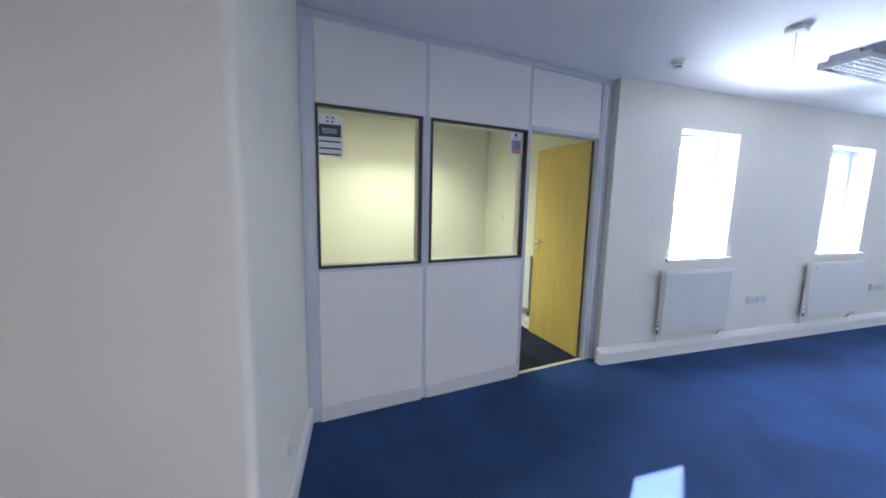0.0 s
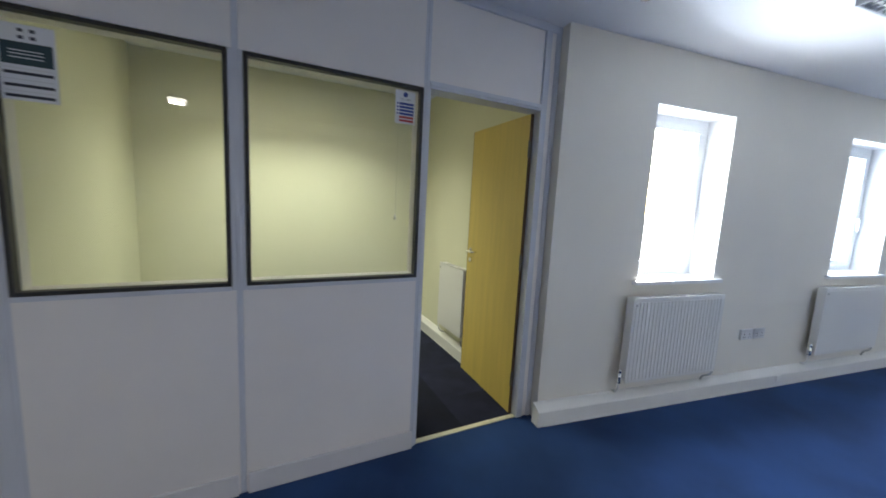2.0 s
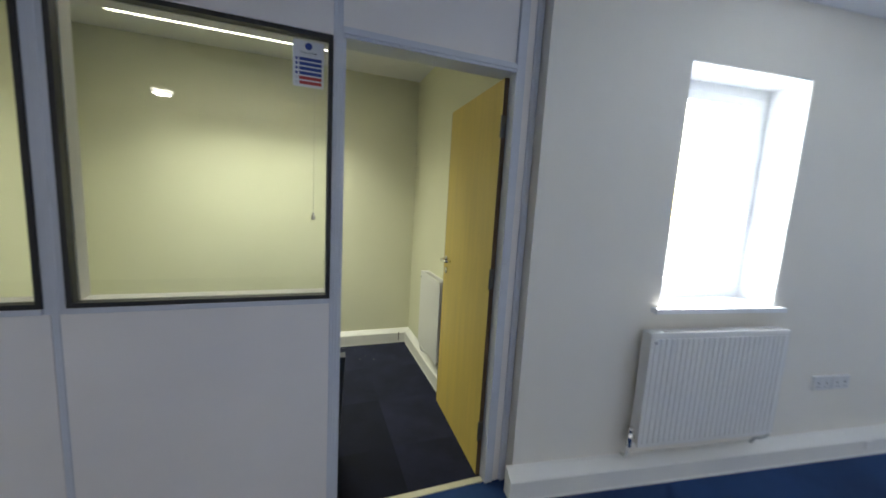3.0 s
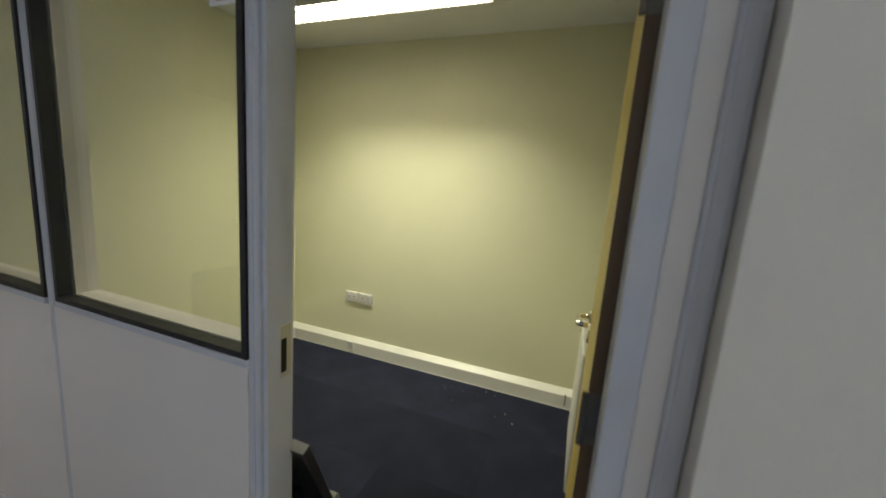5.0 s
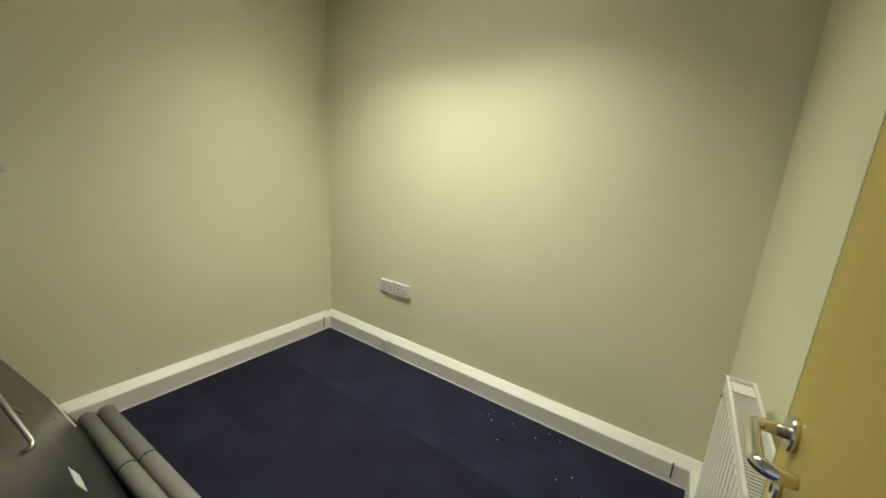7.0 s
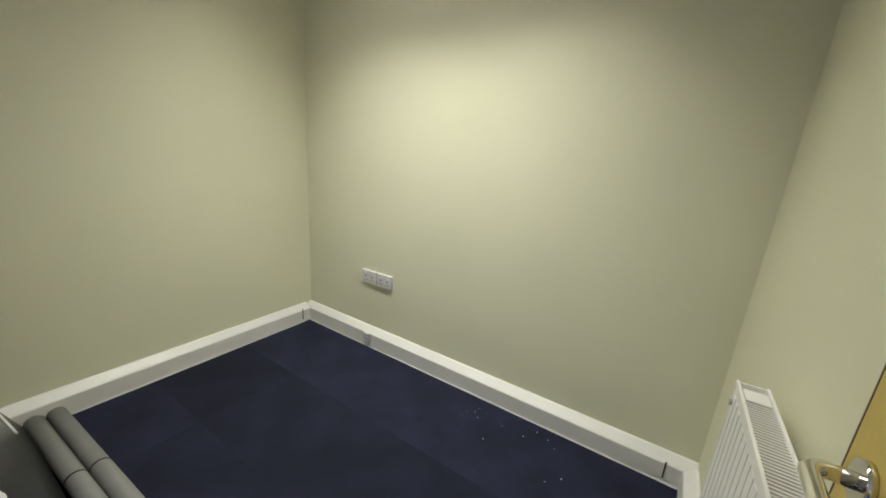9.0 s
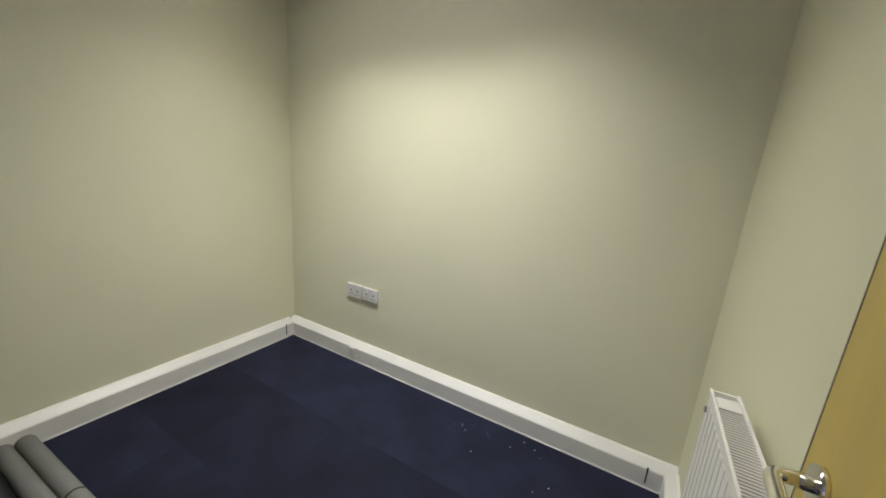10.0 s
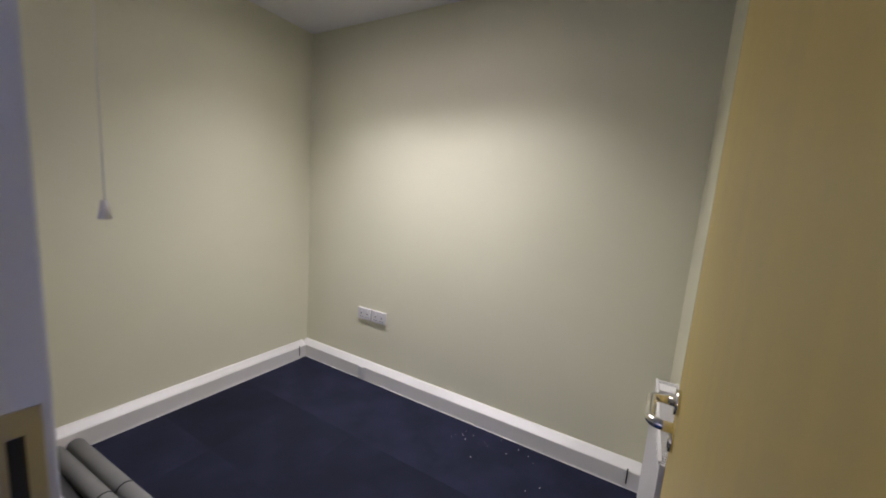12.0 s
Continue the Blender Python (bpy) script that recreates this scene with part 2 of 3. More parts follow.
# plain walls that close the large office
solid("wall_south", boxes((-4, 12, -5.2, -5.0, 0, H)), PAINT, "plain magnolia painted wall", "wall")
solid("wall_east", boxes((11.0, 11.2, -5.0, 0.5, 0, H)), PAINT, "plain magnolia painted end wall", "wall")
solid("wall_northwest", boxes((-3.0, IX0 - 0.15, 0.6, 0.75, 0, H)), PAINT, "plain magnolia painted wall behind the corner", "wall")
solid("wall_far_west", boxes((-3.2, -3.0, -5.0, 1.0, 0, H)), PAINT, "plain magnolia painted end wall", "wall")

# small office
solid("wall_office_back", boxes((IX0 - 0.15, IX1 + 0.12, IY1, IY1 + 0.15, 0, H)), CREAM, "plain cream painted wall with sockets", "wall")
solid("wall_office_left", boxes((IX0 - 0.15, IX0, 0.0, IY1, 0, H)), CREAM, "plain cream painted wall", "wall")
solid("wall_office_right", boxes((IX1, IX1 + 0.12, 0.155, IY1, 0, H)), CREAM, "plain cream painted wall beside the door", "wall")

# ---- the partition with two glazed bays and the door opening ----
PX = (-0.208, -0.128, 0.553, 0.612, 1.422, 1.457, 2.195, 2.305)
GZ0, GZ1, DZ = 1.010, 1.985, 2.0
P0, P1 = 0.0, 0.085
par = thing("partition_wall", pose(0, 0, 0), "grey-white panelled office partition with two glazed bays", "partition", kind="structure")
post_w = [(PX[0], PX[1]), (PX[2], PX[3]), (PX[4], PX[5])]
for a, b in post_w:
    bm = boxes((a, b, P0 - 0.012, P1 + 0.012, 0, H - 0.045), bevel=0.004)
    box(bm, a + 0.02, b - 0.02, P0 - 0.015, P0 - 0.010, 0, H - 0.045, 0.002)
    part("post", bm, PROFILE, par)
bm = boxes((PX[6], PX[6] + 0.045, P0 - 0.014, P1 + 0.014, 0, H - 0.045), bevel=0.004)
part("post", bm, PROFILE, par)
part("jamb_infill", boxes((PX[6] + 0.045, PX[6] + 0.082, P0 - 0.006, P1, 0, H - 0.045), bevel=0.002), PANEL, par, "pale infill strip beside the door frame")
bm = boxes((PX[6] + 0.082, PX[7] + 0.008, P0 - 0.014, P1, 0, H - 0.045), bevel=0.004)
box(bm, PX[6] + 0.090, PX[7], P0 - 0.018, P0 - 0.012, 0, H - 0.045, 0.002)
part("edge_channel", bm, PROFILE, par)
part("head_rail", boxes((PX[0], PX[7] + 0.03, P0 - 0.014, P1 + 0.014, H - 0.045, H - 0.001), bevel=0.004), PROFILE, par)
MID = (PX[2] + PX[3]) / 2
for a, b, pa, pb in ((PX[1], PX[2], PX[1], MID - 0.012), (PX[3], PX[4], MID + 0.012, PX[4])):
    part("lower_panel", boxes((a, b, P0, P1, 0.0, GZ0 - 0.02), (pa, pb, P0 - 0.0165, P0 - 0.0005, 0.0, GZ0 - 0.02), bevel=0.002), PANEL, par)
    part("upper_panel", boxes((a, b, P0, P1, GZ1 + 0.012, H - 0.045), (pa, pb, P0 - 0.0165, P0 - 0.0005, GZ1 + 0.014, H - 0.046), bevel=0.002), PANEL, par)
    part("glazing_rail", boxes((a, b, P0 - 0.020, P1 + 0.008, GZ0 - 0.02, GZ0), bevel=0.003), PROFILE, par)
    w = 0.016
    for nm, y0, y1, mat, lab in (("glazing_bead", P0 - 0.018, 0.019, BEAD, "black glazing bead"), ("inner_bead", 0.027, P1 + 0.004, PANEL, "pale inner glazing bead")):
        part(nm, boxes((a, b, y0, y1, GZ0, GZ0 + w), (a, b, y0, y1, GZ1 - w + 0.012, GZ1 + 0.012),
                       (a, a + w, y0, y1, GZ0 + w, GZ1 - w + 0.012), (b - w, b, y0, y1, GZ0 + w, GZ1 - w + 0.012)), mat, par, lab)
    pane = part("pane", boxes((a + 0.004, b - 0.004, 0.020, 0.026, GZ0 + 0.004, GZ1 + 0.008)), GLASS, par, "clear glass pane")
    pane.visible_shadow = False
    part("skirting", boxes((a - 0.01, b + 0.01, P0 - 0.030, P0 - 0.017, 0, 0.105), bevel=0.004), SKIRT, par)
part("over_door_panel", boxes((PX[5], PX[6], P0, P1, DZ + 0.042, H - 0.045), bevel=0.003), PANEL, par)
bm = boxes((PX[5], PX[6], P0 - 0.014, P1 + 0.014, DZ, DZ + 0.04), bevel=0.004)
box(bm, PX[5], PX[6], P0 - 0.020, P0 - 0.012, DZ + 0.012, DZ + 0.028, 0.002)
part("door_head", bm, PROFILE, par)
strike = part("strike_plate", boxes((PX[5], PX[5] + 0.003, 0.045, 0.085, 0.94, 1.08), bevel=0.0008), STEEL, par, "steel strike plate")
part("latch_slot", boxes((PX[5] + 0.002, PX[5] + 0.0045, 0.052, 0.068, 0.955, 1.045)), DARK, strike)
part("door_stop", boxes((PX[5], PX[5] + 0.012, 0.0, 0.04, 0, DZ)), PROFILE, par)
solid("trim_threshold", boxes((PX[5], PX[6], 0.0, 0.035, 0, 0.007), bevel=0.002), STRIP, "pale worn carpet threshold strip in the doorway", "threshold")

# ---- trunking and skirting ----
TRK = [(0, 0), (-0.05, 0), (-0.05, 0.100), (-0.047, 0.105), (-0.012, 0.134), (0, 0.137)]


def trunking(name, m, length, label, deep=1.0):
    ob = solid(name, prism(bmesh.new(), [(y * deep, z) for y, z in TRK], length), TRUNK, label, "trunking", m=m)
    part("floor_bead", boxes((0.052, length - 0.052, -0.05 * deep - 0.004, -0.05 * deep + 0.0005, 0.0, 0.010), bevel=0.001), WHITE, ob)
    return ob


trunking("trim_trunking_main", WALL @ pose(0.02, 0, 0), 9.1, "white plastic skirting trunking along the window wall", 1.5)
trunking("trim_trunking_back", pose(IX0, IY1, 0), IX1 - IX0, "white plastic skirting trunking on the cream wall")
trunking("trim_trunking_left", pose(IX0, 0.10, 0, 0, 0, 90), IY1 - 0.15, "white plastic skirting trunking on the cream wall")
trunking("trim_trunking_right", pose(IX1, IY1 - 0.05, 0, 0, 0, -90), IY1 - 0.25, "white plastic skirting trunking behind the radiator")
solid("baseboard_west", boxes((0.0, L, -0.030, 0, 0, 0.115), bevel=0.008), TRUNK, "white painted skirting board", "skirting", m=SIDE)
for m in (pose(IX0 + 0.05, IY1 - 0.115, 0, 0, 0, 90), pose(IX1 - 0.115, IY1 - 0.05, 0)):
    solid("trim_joint", boxes((0, 0.006, -0.0025, 0.001, 0.03, 0.112)), DARK, "dark open joint in the trunking", "joint", m=m)


# ---- windows ----
RV = 0.20                                        # depth of the reveals


def window(name, a, b):
    w = thing(name, WALL @ pose(a, RV, Z1), "white plastic casement window in a deep white reveal", "window", kind="structure")
    W, Hh, f = b - a, Z2 - Z1, 0.055
    part("window_frame", boxes((0, W, 0, 0.06, 0, f), (0, W, 0, 0.06, Hh - f, Hh), (0, f, 0, 0.06, f, Hh - f), (W - f, W, 0, 0.06, f, Hh - f), bevel=0.004), UPVC, w)
    g, s = f + 0.003, 0.05
    sash = part("sash", boxes((g, W - g, -0.012, 0.045, g, g + s), (g, W - g, -0.012, 0.045, Hh - g - s, Hh - g), (g, g + s, -0.012, 0.045, g + s, Hh - g - s), (W - g - s, W - g, -0.012, 0.045, g + s, Hh - g - s), bevel=0.004), UPVC, w)
    p = part("pane", boxes((g + s, W - g - s, 0.015, 0.020, g + s, Hh - g - s)), GLASS, sash)
    p.visible_shadow = False
    part("handle", boxes((W - g - s + 0.012, W - g - 0.012, -0.03, -0.013, 0.48, 0.52), (W - g - s + 0.018, W - g - 0.018, -0.042, -0.03, 0.40, 0.52), bevel=0.003), WHITE, sash)
    part("reveal_lining", boxes((0.001, 0.006, -RV + 0.003, -0.001, 0, Hh - 0.001), (W - 0.006, W - 0.001, -RV + 0.003, -0.001, 0, Hh - 0.001), (0.006, W - 0.006, -RV + 0.003, -0.001, Hh - 0.006, Hh - 0.001)), UPVC, w)
    part("window_sill", boxes((-0.045, W + 0.045, -RV - 0.04, -RV - 0.0005, -0.025, 0.001), (0.001, W - 0.001, -RV - 0.0005, -0.001, 0.0005, 0.005), bevel=0.0004), UPVC, w, "white painted window sill")
    return w


window("window_1", *U1)
window("window_2", *U2)
# never in view: added with its daylight lamp to brighten the room
window("window_unseen", *U3)


# ---- radiators ----
def radiator(m, width, height, label, lift, flute=0.0045):
    """Along x, its back to y = 0, its front towards -y, its foot at z = 0."""
    r = thing("radiator", m, label, "radiator", "panel radiators")
    y0, y1 = -0.100, -0.035
    bm = boxes((0, width, y0 + 0.0045, y0 + 0.016, 0, height), bevel=0.004)
    part("front_panel", bm, ENAMEL, r)
    count = int(width / 0.0333)
    step = (width - 0.03) / count
    rib = mesh("flute", boxes((step * 0.12, step * 0.72, y0 + 0.0045 - flute, y0 + 0.0055, 0.022, height - 0.022), bevel=min(0.002, flute * 0.45)), ENAMEL)
    for i in range(count):
        ob = new("flute", rib)
        ob.parent = r
        ob.location.x = 0.015 + i * step
    part("back_panel", boxes((0, width, y1 - 0.014, y1, 0, height), bevel=0.004), ENAMEL, r)
    part("side_cover", boxes((-0.004, 0.002, y0 + 0.004, y1, 0.02, height + 0.004), bevel=0.002), ENAMEL, r)
    part("side_cover", boxes((width - 0.002, width + 0.004, y0 + 0.004, y1, 0.02, height + 0.004), bevel=0.002), ENAMEL, r)
    bm = boxes((0, width, y0 + 0.002, y0 + 0.008, height, height + 0.008), (0, width, y1 - 0.008, y1 - 0.002, height, height + 0.008))
    k = int(width / 0.0095)
    for i in range(k):
        x = width * (i + 0.5) / k
        box(bm, x - 0.0018, x + 0.0018, y0 + 0.008, y1 - 0.008, height - 0.004, height + 0.005)
    part("top_grille", bm, ENAMEL, r)
    part("inner_fins", boxes((0.01, width - 0.01, y0 + 0.02, y1 - 0.018, 0.04, height - 0.05)), SKIRT, r)
    part("grille_clip", boxes((0.035, 0.085, y0 + 0.010, y1 - 0.010, height + 0.003, height + 0.009), bevel=0.002), WHITE, r)
    for x in (0.12, width - 0.15):
        part("bracket", boxes((x, x + 0.03, y1 - 0.001, 0, 0.08, height - 0.08)), STEEL, r)
    yc = (y0 + y1) / 2
    bm = rod(bmesh.new(), (-0.035, yc, 0.045), (0.002, yc, 0.045), 0.011)
    rod(bm, (-0.028, yc, -0.005), (-0.028, yc, 0.075), 0.014)
    rod(bm, (-0.028, yc, 0.075), (-0.028, yc, 0.10), 0.017, 16, 0.013)
    part("valve", bm, CHROME, r, "chrome lockshield valve", True)
    part("feed_pipe", tube([(-0.028, yc, 0.0), (-0.028, yc, -lift + 0.20), (-0.026, yc + 0.01, -lift + 0.17), (-0.02, yc + 0.03, -lift + 0.152), (-0.01, yc + 0.055, -lift + 0.146)], 0.0075), ENAMEL, r, "", True)
    bm = rod(bmesh.new(), (width - 0.002, yc, 0.045), (width + 0.03, yc, 0.045), 0.011)
    rod(bm, (width + 0.022, yc, 0.0), (width + 0.022, yc, 0.07), 0.013)
    part("valve", bm, CHROME, r, "chrome lockshield valve", True)
    part("return_pipe", tube([(width + 0.022, yc, 0.0), (width + 0.020, yc, -0.022), (width + 0.005, yc, -0.036), (width - 0.03, yc, -0.040), (width - 0.05, yc + 0.015, -0.05), (width - 0.055, yc + 0.03, -lift + 0.148)], 0.0075), STEEL, r, "bare metal tail pipe", True)
    part("plug", rod(bmesh.new(), (0.022, y0 + 0.002, height - 0.04), (0.022, y0 - 0.003, height - 0.04), 0.008), STEEL, r)
    return r


radiator(WALL @ pose(0.685, 0, 0.235), 0.875, 0.60, "white fluted panel radiator below the window", 0.235)
radiator(WALL @ pose(2.82, 0, 0.245), 0.93, 0.60, "white panel radiator below the second window", 0.245, 0.0016)


# ---- sockets ----
def socket(m, label, group="wall sockets", gangs=2, width=0.146):
    s = thing("socket", m, label, "socket", group)
    part("plate", boxes((0, width, -0.018, 0, 0, 0.086), bevel=0.003), SOCKET, s)
    for x in ((width * 0.27 - 0.018, width * 0.73 - 0.018) if gangs == 2 else (width * 0.5 - 0.018,)):
        part("switch", boxes((x + 0.012, x + 0.024, -0.022, -0.0175, 0.056, 0.074), bevel=0.0015), SOCKET, s)
        part("pin_holes", boxes((x + 0.014, x + 0.022, -0.0186, -0.0178, 0.040, 0.050), (x + 0.004, x + 0.012, -0.0186, -0.0178, 0.018, 0.023), (x + 0.024, x + 0.032, -0.0186, -0.0178, 0.018, 0.023)), DARK, s)
    return s


for x in (0.330, 0.464):
    socket(pose(x, IY1, 0.450), "white plastic double socket on the cream wall", width=0.122)
for u in (1.945, 2.096):
    socket(WALL @ pose(u, 0, 0.425), "white plastic double socket beside the radiator", width=0.138)
for u in (4.16, 4.314):
    socket(WALL @ pose(u, 0, 0.44), "white plastic double socket on the window wall")
socket(SIDE @ pose(0.66, 0, 0.29), "white plastic single socket low on the side wall", gangs=1, width=0.086)
bo = thing("data_outlet", pose(0.40, IY1 - 0.05, 0.045), "small white outlet box on the skirting trunking", "outlet")
part("box", boxes((0, 0.05, -0.020, 0, 0, 0.065), bevel=0.003), SOCKET, bo)
part("cover_screw", rod(bmesh.new(), (0.025, -0.021, 0.032), (0.025, -0.019, 0.032), 0.004), STEEL, bo)
bo = thing("data_outlet", WALL @ pose(2.37, -0.075, 0.045), "small white outlet box on the skirting trunking", "outlet")
part("box", boxes((0, 0.06, -0.006, 0, 0, 0.055), bevel=0.002), WHITE, bo)

# ---- the door, open into the small office ----
DW, DH, DT = 0.735, 1.985, 0.042
door = thing("door_1", pose(PX[6] - 0.022, 0.047, 0.008, 0, 0, 87.4), "open beech veneer office door with chrome lever handles", "door", kind="structure")
# local x runs from the hinge to the lock edge, local +y faces the doorway
part("leaf", boxes((0.003, DW - 0.003, -DT, 0, 0, DH), bevel=0.0015), BEECH, door)
part("hinge_edge", boxes((-0.0005, 0.003, -DT, 0.0, 0, DH)), LIPPING, door, "dark brown hinge edge")
part("lock_edge", boxes((DW - 0.003, DW, -DT, 0.0, 0, DH)), LIPPING, door, "dark brown lock edge")
for z in (0.2, 1.0, 1.72):
    bm = rod(bmesh.new(), (-0.006, 0.004, z), (-0.006, 0.004, z + 0.1), 0.006)
    box(bm, -0.002, -0.0005, -0.034, 0.0, z, z + 0.1)
    part("hinge", bm, HINGE, door, "steel butt hinge")
for side in (1, -1):
    y0 = 0.0 if side > 0 else -DT
    hx, hz = DW - 0.060, 1.035
    bm = rod(bmesh.new(), (hx, y0, hz), (hx, y0 + side * 0.008, hz), 0.023, 28)
    rose = part("rose", bm, CHROME, door, "round chrome rose", True)
    pts = [(hx, y0 + side * 0.005, hz), (hx, y0 + side * 0.026, hz)]
    pts += [(hx - 0.018 * (1 - math.cos(t)), y0 + side * (0.026 + 0.018 * math.sin(t)), hz) for t in (0.3, 0.6, 0.9, 1.2, 1.5)]
    pts += [(hx - 0.045, y0 + side * 0.044, hz), (hx - 0.085, y0 + side * 0.044, hz)]
    pts += [(hx - 0.085 - 0.016 * math.sin(t), y0 + side * (0.026 + 0.018 * math.cos(t)), hz) for t in (0.4, 0.8, 1.2, 1.57)]
    pts += [(hx - 0.101, y0 + side * 0.010, hz)]
    part("lever", tube(pts, 0.0088, 14), CHROME, rose, "bent chrome lever", True)
    bm = rod(bmesh.new(), (hx, y0, hz - 0.075), (hx, y0 + side * 0.007, hz - 0.075), 0.022, 24)
    box(bm, hx - 0.004, hx + 0.004, min(y0, y0 + side * 0.008), max(y0, y0 + side * 0.008), hz - 0.09, hz - 0.068)
    part("keyhole_cover", bm, CHROME, door, "", True)
part("lock_plate", boxes((DW - 0.0005, DW + 0.0012, -0.032, -0.010, 0.90, 1.10)), STEEL, door, "steel lock faceplate")

radiator(pose(IX1, 1.27, 0.25, 0, 0, -90), 0.45, 0.60, "white panel radiator on the cream wall behind the door", 0.25, 0.0013)


# ---- light fittings ----
def light_fitting(m, length, width, lit, label):
    f = thing("ceiling_light", m, label, "ceiling light", "louvred ceiling lights")
    w = width / 2
    prof = [(-w * 0.55, 0), (-w * 0.60, -0.028), (-w, -0.050), (-w, -0.078), (-w + 0.008, -0.078), (-w + 0.012, -0.060), (w - 0.012, -0.060), (w - 0.008, -0.078), (w, -0.078), (w, -0.050), (w * 0.60, -0.028), (w * 0.55, 0)]
    part("housing", prism(bmesh.new(), prof, length), FITTING if not lit else WHITE, f)
    for x in (0, length - 0.012):
        part("end_cap", boxes((x, x + 0.012, -w - 0.002, w + 0.002, -0.080, -0.030), bevel=0.003), FITTING if not lit else WHITE, f)
    bm = bmesh.new()
    k = int(length / 0.05)
    LZ = -0.086 if lit else -0.076
    for i in range(1, k):
        x = length * i / k
        box(bm, x - 0.0015, x + 0.0015, -w + 0.012, w - 0.012, LZ, -0.061)
    for y in (-w * 0.34, 0, w * 0.34):
        box(bm, 0.012, length - 0.012, y - 0.002, y + 0.002, LZ - 0.001, -0.061)
    # when lit, white blades put the tubes' glow into the louvre's colour
    part("louvre", bm, WHITE if lit else LOUVRE, f, "pale cross-blade louvre")
    # when lit, the centre tube is an extra, added to brighten the middle
    for y in (-w * 0.66, 0.0, w * 0.66) if lit else (-w * 0.65, w * 0.65):
        part("tube", rod(bmesh.new(), (0.03, y, -0.067), (length - 0.03, y, -0.067), 0.013 if lit else 0.006, 12), TUBE if lit else WHITE, f, "lit fluorescent tube" if lit else "unlit fluorescent tube", True)
    return f


light_fitting(pose(0.19, 1.28, H), 1.38, 0.20, True, "lit fluorescent louvred ceiling light in the small office")
light_fitting(pose(3.15, -1.14, H, 0, 0, -7.7), 1.5, 0.27, False, "unlit grey louvred ceiling light in the large office")

light_fitting(pose(0.50, -1.90, H, 0, 0, 5), 1.35, 0.27, False, "unlit grey louvred ceiling light over the walkway")
light_fitting(pose(1.10, -3.50, H, 0, 0, 5), 1.35, 0.27, False, "unlit grey louvred ceiling light farther into the office")

# round lit lamp
rl = thing("round_ceiling_lamp", pose(*LAMP, H), "lit round opal ceiling lamp in the large office", "ceiling lamp")
part("rim", rod(bmesh.new(), (0, 0, 0), (0, 0, -0.035), 0.115, 40), WHITE, rl, "white base rim", True)
bm = bmesh.new()
bmesh.ops.create_uvsphere(bm, u_segments=32, v_segments=12, radius=0.105, matrix=pose(0, 0, -0.034) @ Matrix.Diagonal((1, 1, 0.34, 1)))
part("diffuser", bm, OPAL, rl, "glowing opal diffuser", True)

# small ceiling devices
sd = thing("smoke_detector", pose(2.36, -0.52, H), "small white round ceiling detector", "detector")
part("base", rod(bmesh.new(), (0, 0, 0), (0, 0, -0.022), 0.045, 28), WHITE, sd, "", True)
part("sensor_head", rod(bmesh.new(), (0, 0, -0.022), (0, 0, -0.052), 0.036, 28, 0.026), CHROME, sd, "shiny sensor head", True)
ps = thing("pull_switch", pose(2.45, -1.155, H), "white ceiling pull switch with a thin cord", "switch")
part("body", boxes((-0.045, 0.045, -0.045, 0.045, -0.03, 0), bevel=0.006), WHITE, ps)
part("cord", rod(bmesh.new(), (0, 0, -0.03), (0.004, 0, -0.20), 0.0016, 8), INK, ps)
pc = thing("light_pull", pose(1.36, 0.19, H), "white pull cord hanging from the ceiling", "pull cord")
part("ceiling_box", boxes((-0.04, 0.04, -0.04, 0.04, -0.032, 0), bevel=0.005), WHITE, pc)
part("cord", tube([(0, 0, -0.03), (0.002, 0, -0.5), (0, 0.001, -1.165)], 0.0008, 8), WHITE, pc, "", True)
bm = rod(bmesh.new(), (0, 0, -1.195), (0, 0, -1.165), 0.0092, 20, 0.004)
part("acorn", bm, WHITE, pc, "white plastic bell-shaped pull", True)


# ---- notices on the glass ----
def bar(parent, name, x0, x1, z0, z1, mat, y=-0.0012):
    return part(name, boxes((x0, x1, y, y + 0.0006, z0, z1)), mat, parent)


def lettering(parent, text, size, x, z, mat):
    c = bpy.data.curves.new("letters", 'FONT')
    c.body, c.size, c.align_x = text, size, 'CENTER'
    tmp = new("lettering", c)
    bpy.context.view_layer.update()
    me = bpy.data.meshes.new_from_object(tmp.evaluated_get(bpy.context.evaluated_depsgraph_get()))
    bpy.data.objects.remove(tmp)
    ob = new("lettering", me)
    me.materials.clear()
    me.materials.append(mat)
    ob.parent = parent
    ob.matrix_local = pose(x, -0.0014, z, 90, 0, 0)
    return ob


n1 = thing("notice", pose(-0.116, 0.0188, 1.697), "black and white printed notice on the glass", "notice", "notices on the glass")
part("sheet", boxes((0, 0.150, -0.0006, 0.0006, 0, 0.25)), PAPER, n1)
for x in (0.056, 0.086):
    for z in (0.203, 0.226):
        bar(n1, "emblem", x, x + 0.014, z, z + 0.011, INK)
bar(n1, "heading_block", 0.010, 0.142, 0.118, 0.192, TEAL)
for z in (0.140, 0.152, 0.163):
    bar(n1, "text_line", 0.03, 0.118, z, z + 0.003, PAPER, -0.002)
for z in (0.010, 0.045, 0.086):
    bar(n1, "text_bar", 0.014, 0.140, z, z + 0.010, INK)
for z in (0.030, 0.068, 0.105):
    bar(n1, "text_line", 0.014, 0.140, z, z + 0.003, SKIRT)
n2 = thing("notice", pose(1.283, 0.0188, 1.812), "fire action notice with blue and red bars", "notice", "notices on the glass")
part("sheet", boxes((0, 0.108, -0.0006, 0.0006, 0, 0.162)), PAPER, n2)
part("emblem", rod(bmesh.new(), (0.054, -0.0006, 0.143), (0.054, -0.0012, 0.143), 0.0125, 24), BLUE, n2, "round blue emblem")
lettering(n2, "Fire action", 0.0135, 0.054, 0.117, INK)
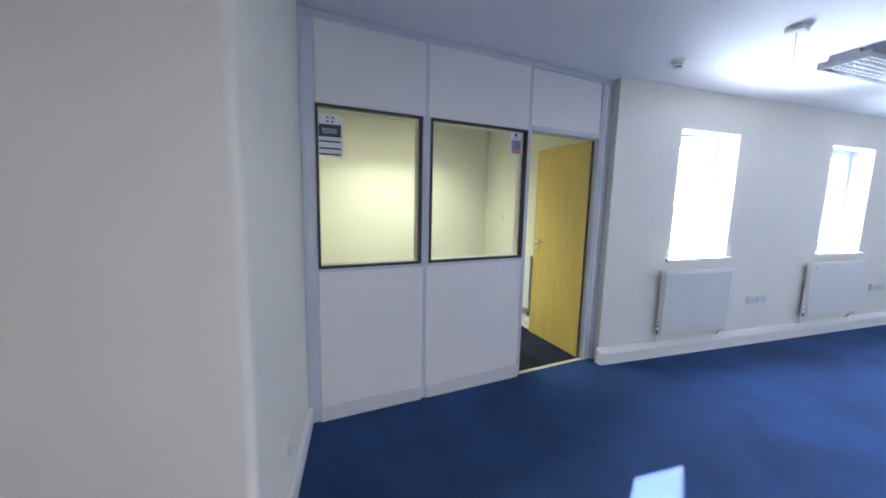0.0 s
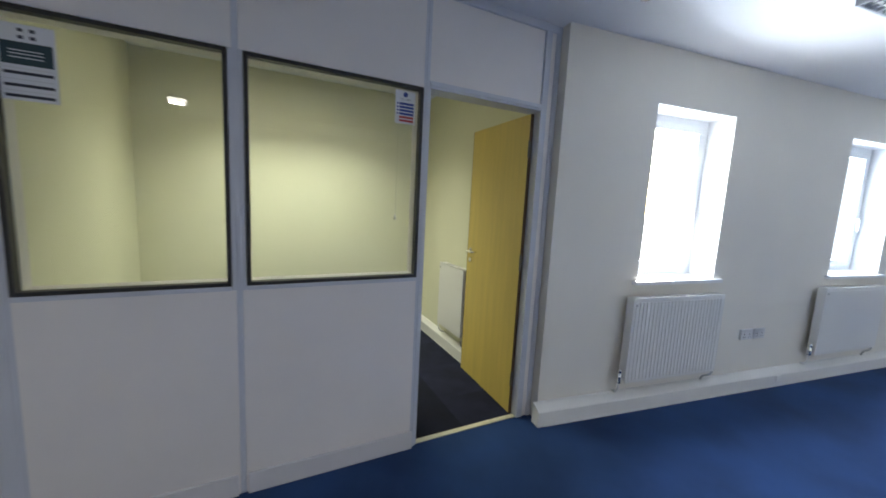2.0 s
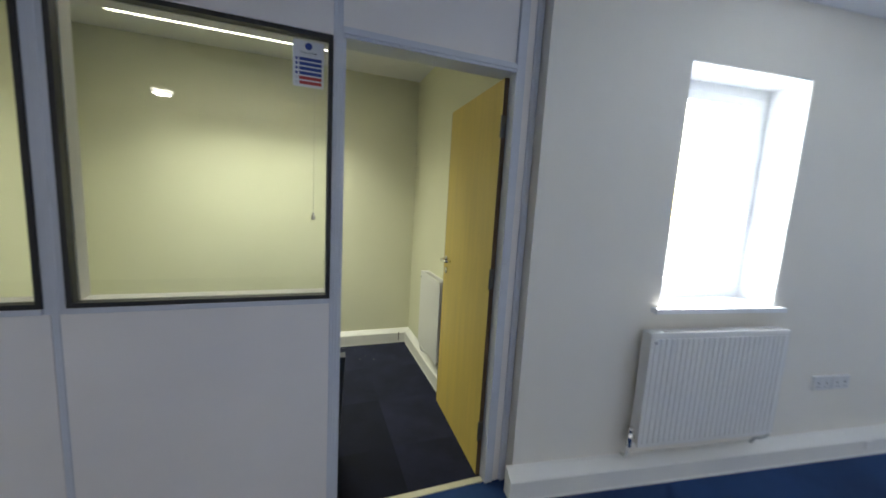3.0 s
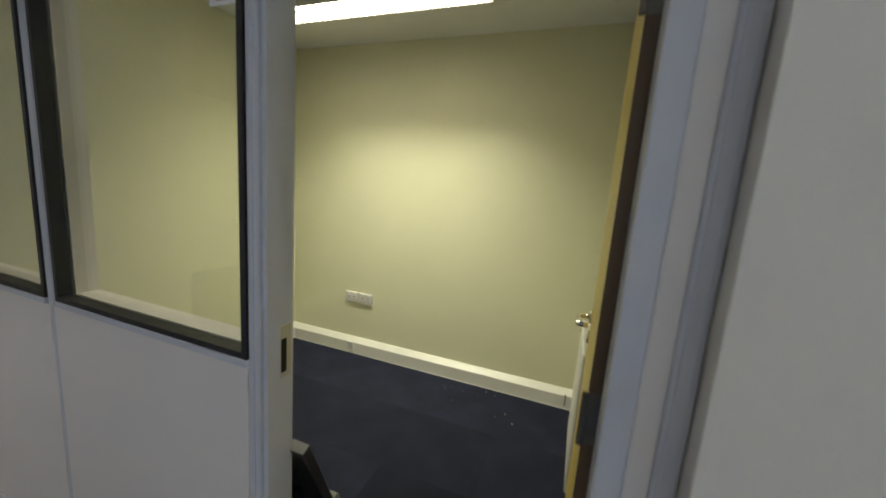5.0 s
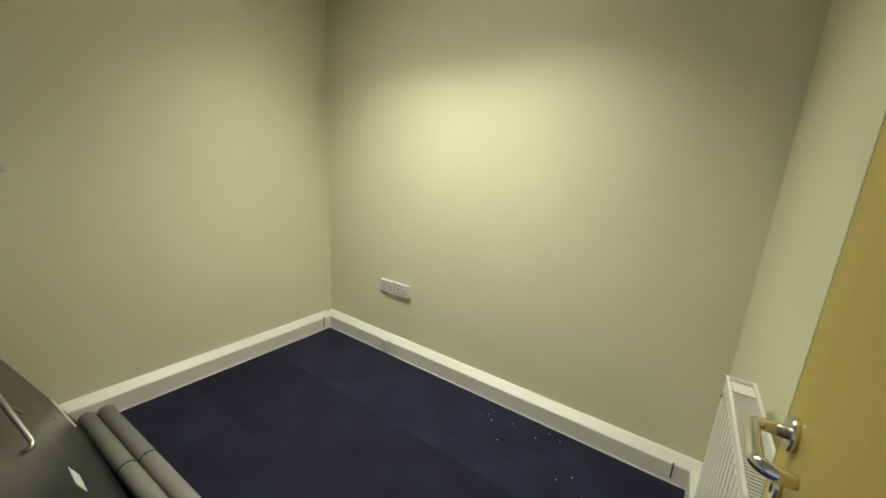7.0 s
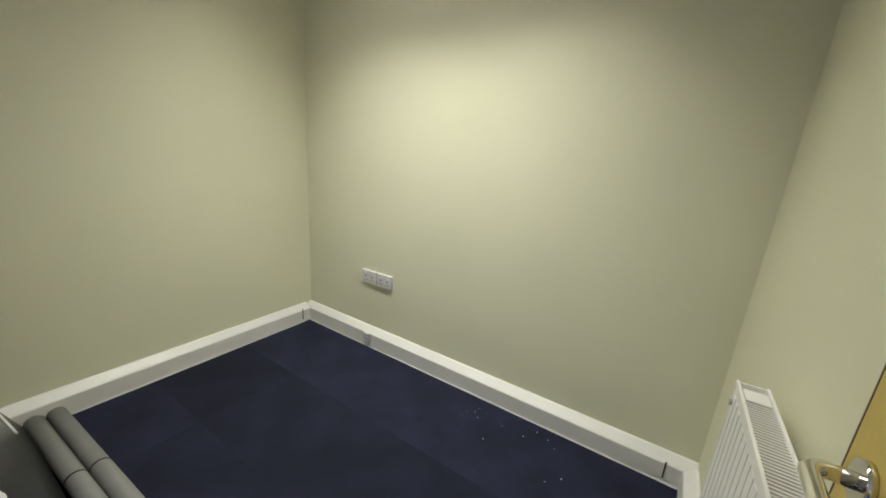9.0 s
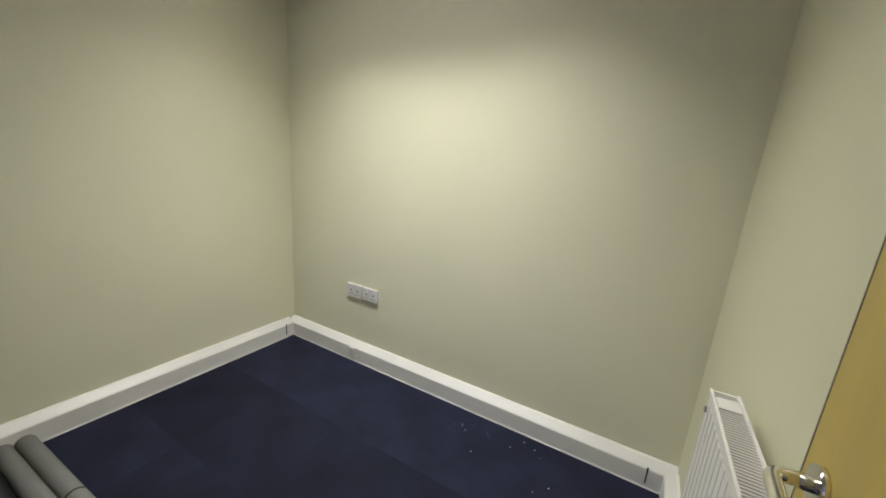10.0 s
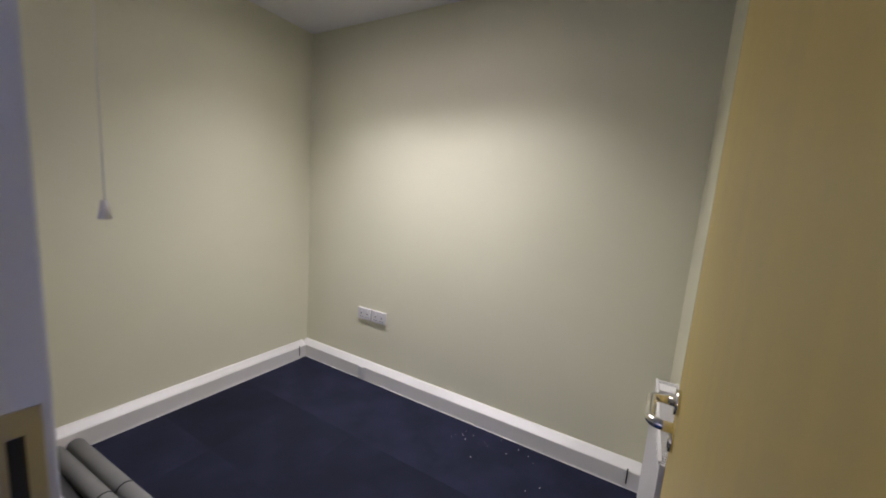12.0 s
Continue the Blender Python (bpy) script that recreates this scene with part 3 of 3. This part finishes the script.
bar(n2, "text_line", 0.025, 0.085, 0.111, 0.113, SKIRT)
for i in range(6):
    z = 0.092 - i * 0.0165
    bar(n2, "text_bar", 0.022, 0.100, z, z + 0.0115, BLUE if i < 4 else RED)
    bar(n2, "symbol", 0.009, 0.017, z + 0.001, z + 0.010, BLUE if i < 4 else SKIRT)

# ---- things on the floor of the small office ----
lean = math.degrees(math.atan2(0.30, 0.70))
pn = thing("leaning_tabletop", pose(-0.20, 0.385, 0.012, lean, 0, 0), "dark grey laminate tabletop leaning against the partition", "tabletop")
part("board", boxes((0.06, 1.70, 0, 0.03, 0, 0.755), bevel=0.003), SLATE, pn)
part("edge_band", boxes((0.06, 1.70, 0.001, 0.029, 0.754, 0.760)), FOAM, pn, "grey edge band")
part("sticker", boxes((0.80, 0.90, 0.0298, 0.0312, 0.325, 0.372)), PAPER, pn, "white paper sticker")
part("grab_bar", tube([(0.62, 0.03, 0.715), (0.62, 0.046, 0.712), (0.63, 0.052, 0.708), (0.78, 0.052, 0.645), (0.92, 0.052, 0.582), (0.93, 0.046, 0.577), (0.93, 0.03, 0.577)], 0.007), STEEL, pn, "steel bar", True)
part("bar_stub", tube([(0.78, 0.052, 0.645), (0.74, 0.050, 0.605), (0.70, 0.048, 0.56)], 0.004), STEEL, pn, "thin steel stub", True)
part("torn_strip", box(bmesh.new(), 0, 0.17, 0.030, 0.036, -0.008, 0.008, 0.002, m=pose(0.075, 0, 0.225, 0, 36, 0)), WHITE, pn, "torn pale edge strip")

# two lengths of grey foam pipe cover with black bands, on the floor along the board
for k, (y, x0) in enumerate(((0.430, -0.185), (0.500, -0.185))):
    f = thing("foam_pipe", pose(x0, y, 0.040, 0, 0, 2.5), "grey foam pipe cover with a black band, on the carpet", "pipe", "foam pipes")
    part("tube", rod(bmesh.new(), (0, 0, 0), (1.45, 0, 0), 0.034, 28), FOAM, f, "", True)
    for x in (0.50, 1.05):
        part("band", rod(bmesh.new(), (x, 0, 0), (x + 0.008, 0, 0), 0.0352, 28), BEAD, f, "black band", True)

# carpet tiles of the small office
tile_mesh = mesh("carpet_tile", boxes((0.0001, 0.4999, 0.0001, 0.4999, 0.0, 0.006), bevel=0.0003), TILE)
ix, iy = IX0 + 0.05, IY1 - 0.05
cut_mesh = mesh("carpet_tile", boxes((0.0004, 0.4996, 0.0004, 0.3346, 0.0, 0.006), bevel=0.0003), TILE)
for i in range(5):
    for j in range(4):
        t = new("carpet_tile", tile_mesh if j < 3 else cut_mesh)
        t.parent = floor
        turned = (i + j) % 2 and j < 3
        t.matrix_world = pose(ix + i * 0.5 + (0.5 if turned else 0), (iy - 0.5 - j * 0.5) if j < 3 else iy - 1.835, 0, 0, 0, 90 if turned else 0)
# pale bits of debris on the carpet
rng = random.Random(4)
bm = bmesh.new()
for k in range(26):
    x, y, s = rng.gauss(1.45, 0.22), rng.gauss(1.72, 0.12), rng.uniform(0.0006, 0.0018)
    if y < 1.93:
        box(bm, -s * rng.uniform(0.6, 3), s, -s, s, 0.006, 0.006 + s, m=pose(x, y, 0, 0, 0, rng.uniform(0, 180)))
tagged(new("debris", mesh("debris", bm, SPECK)), "pale flecks of dirt on the carpet", "debris", kind="stuff")
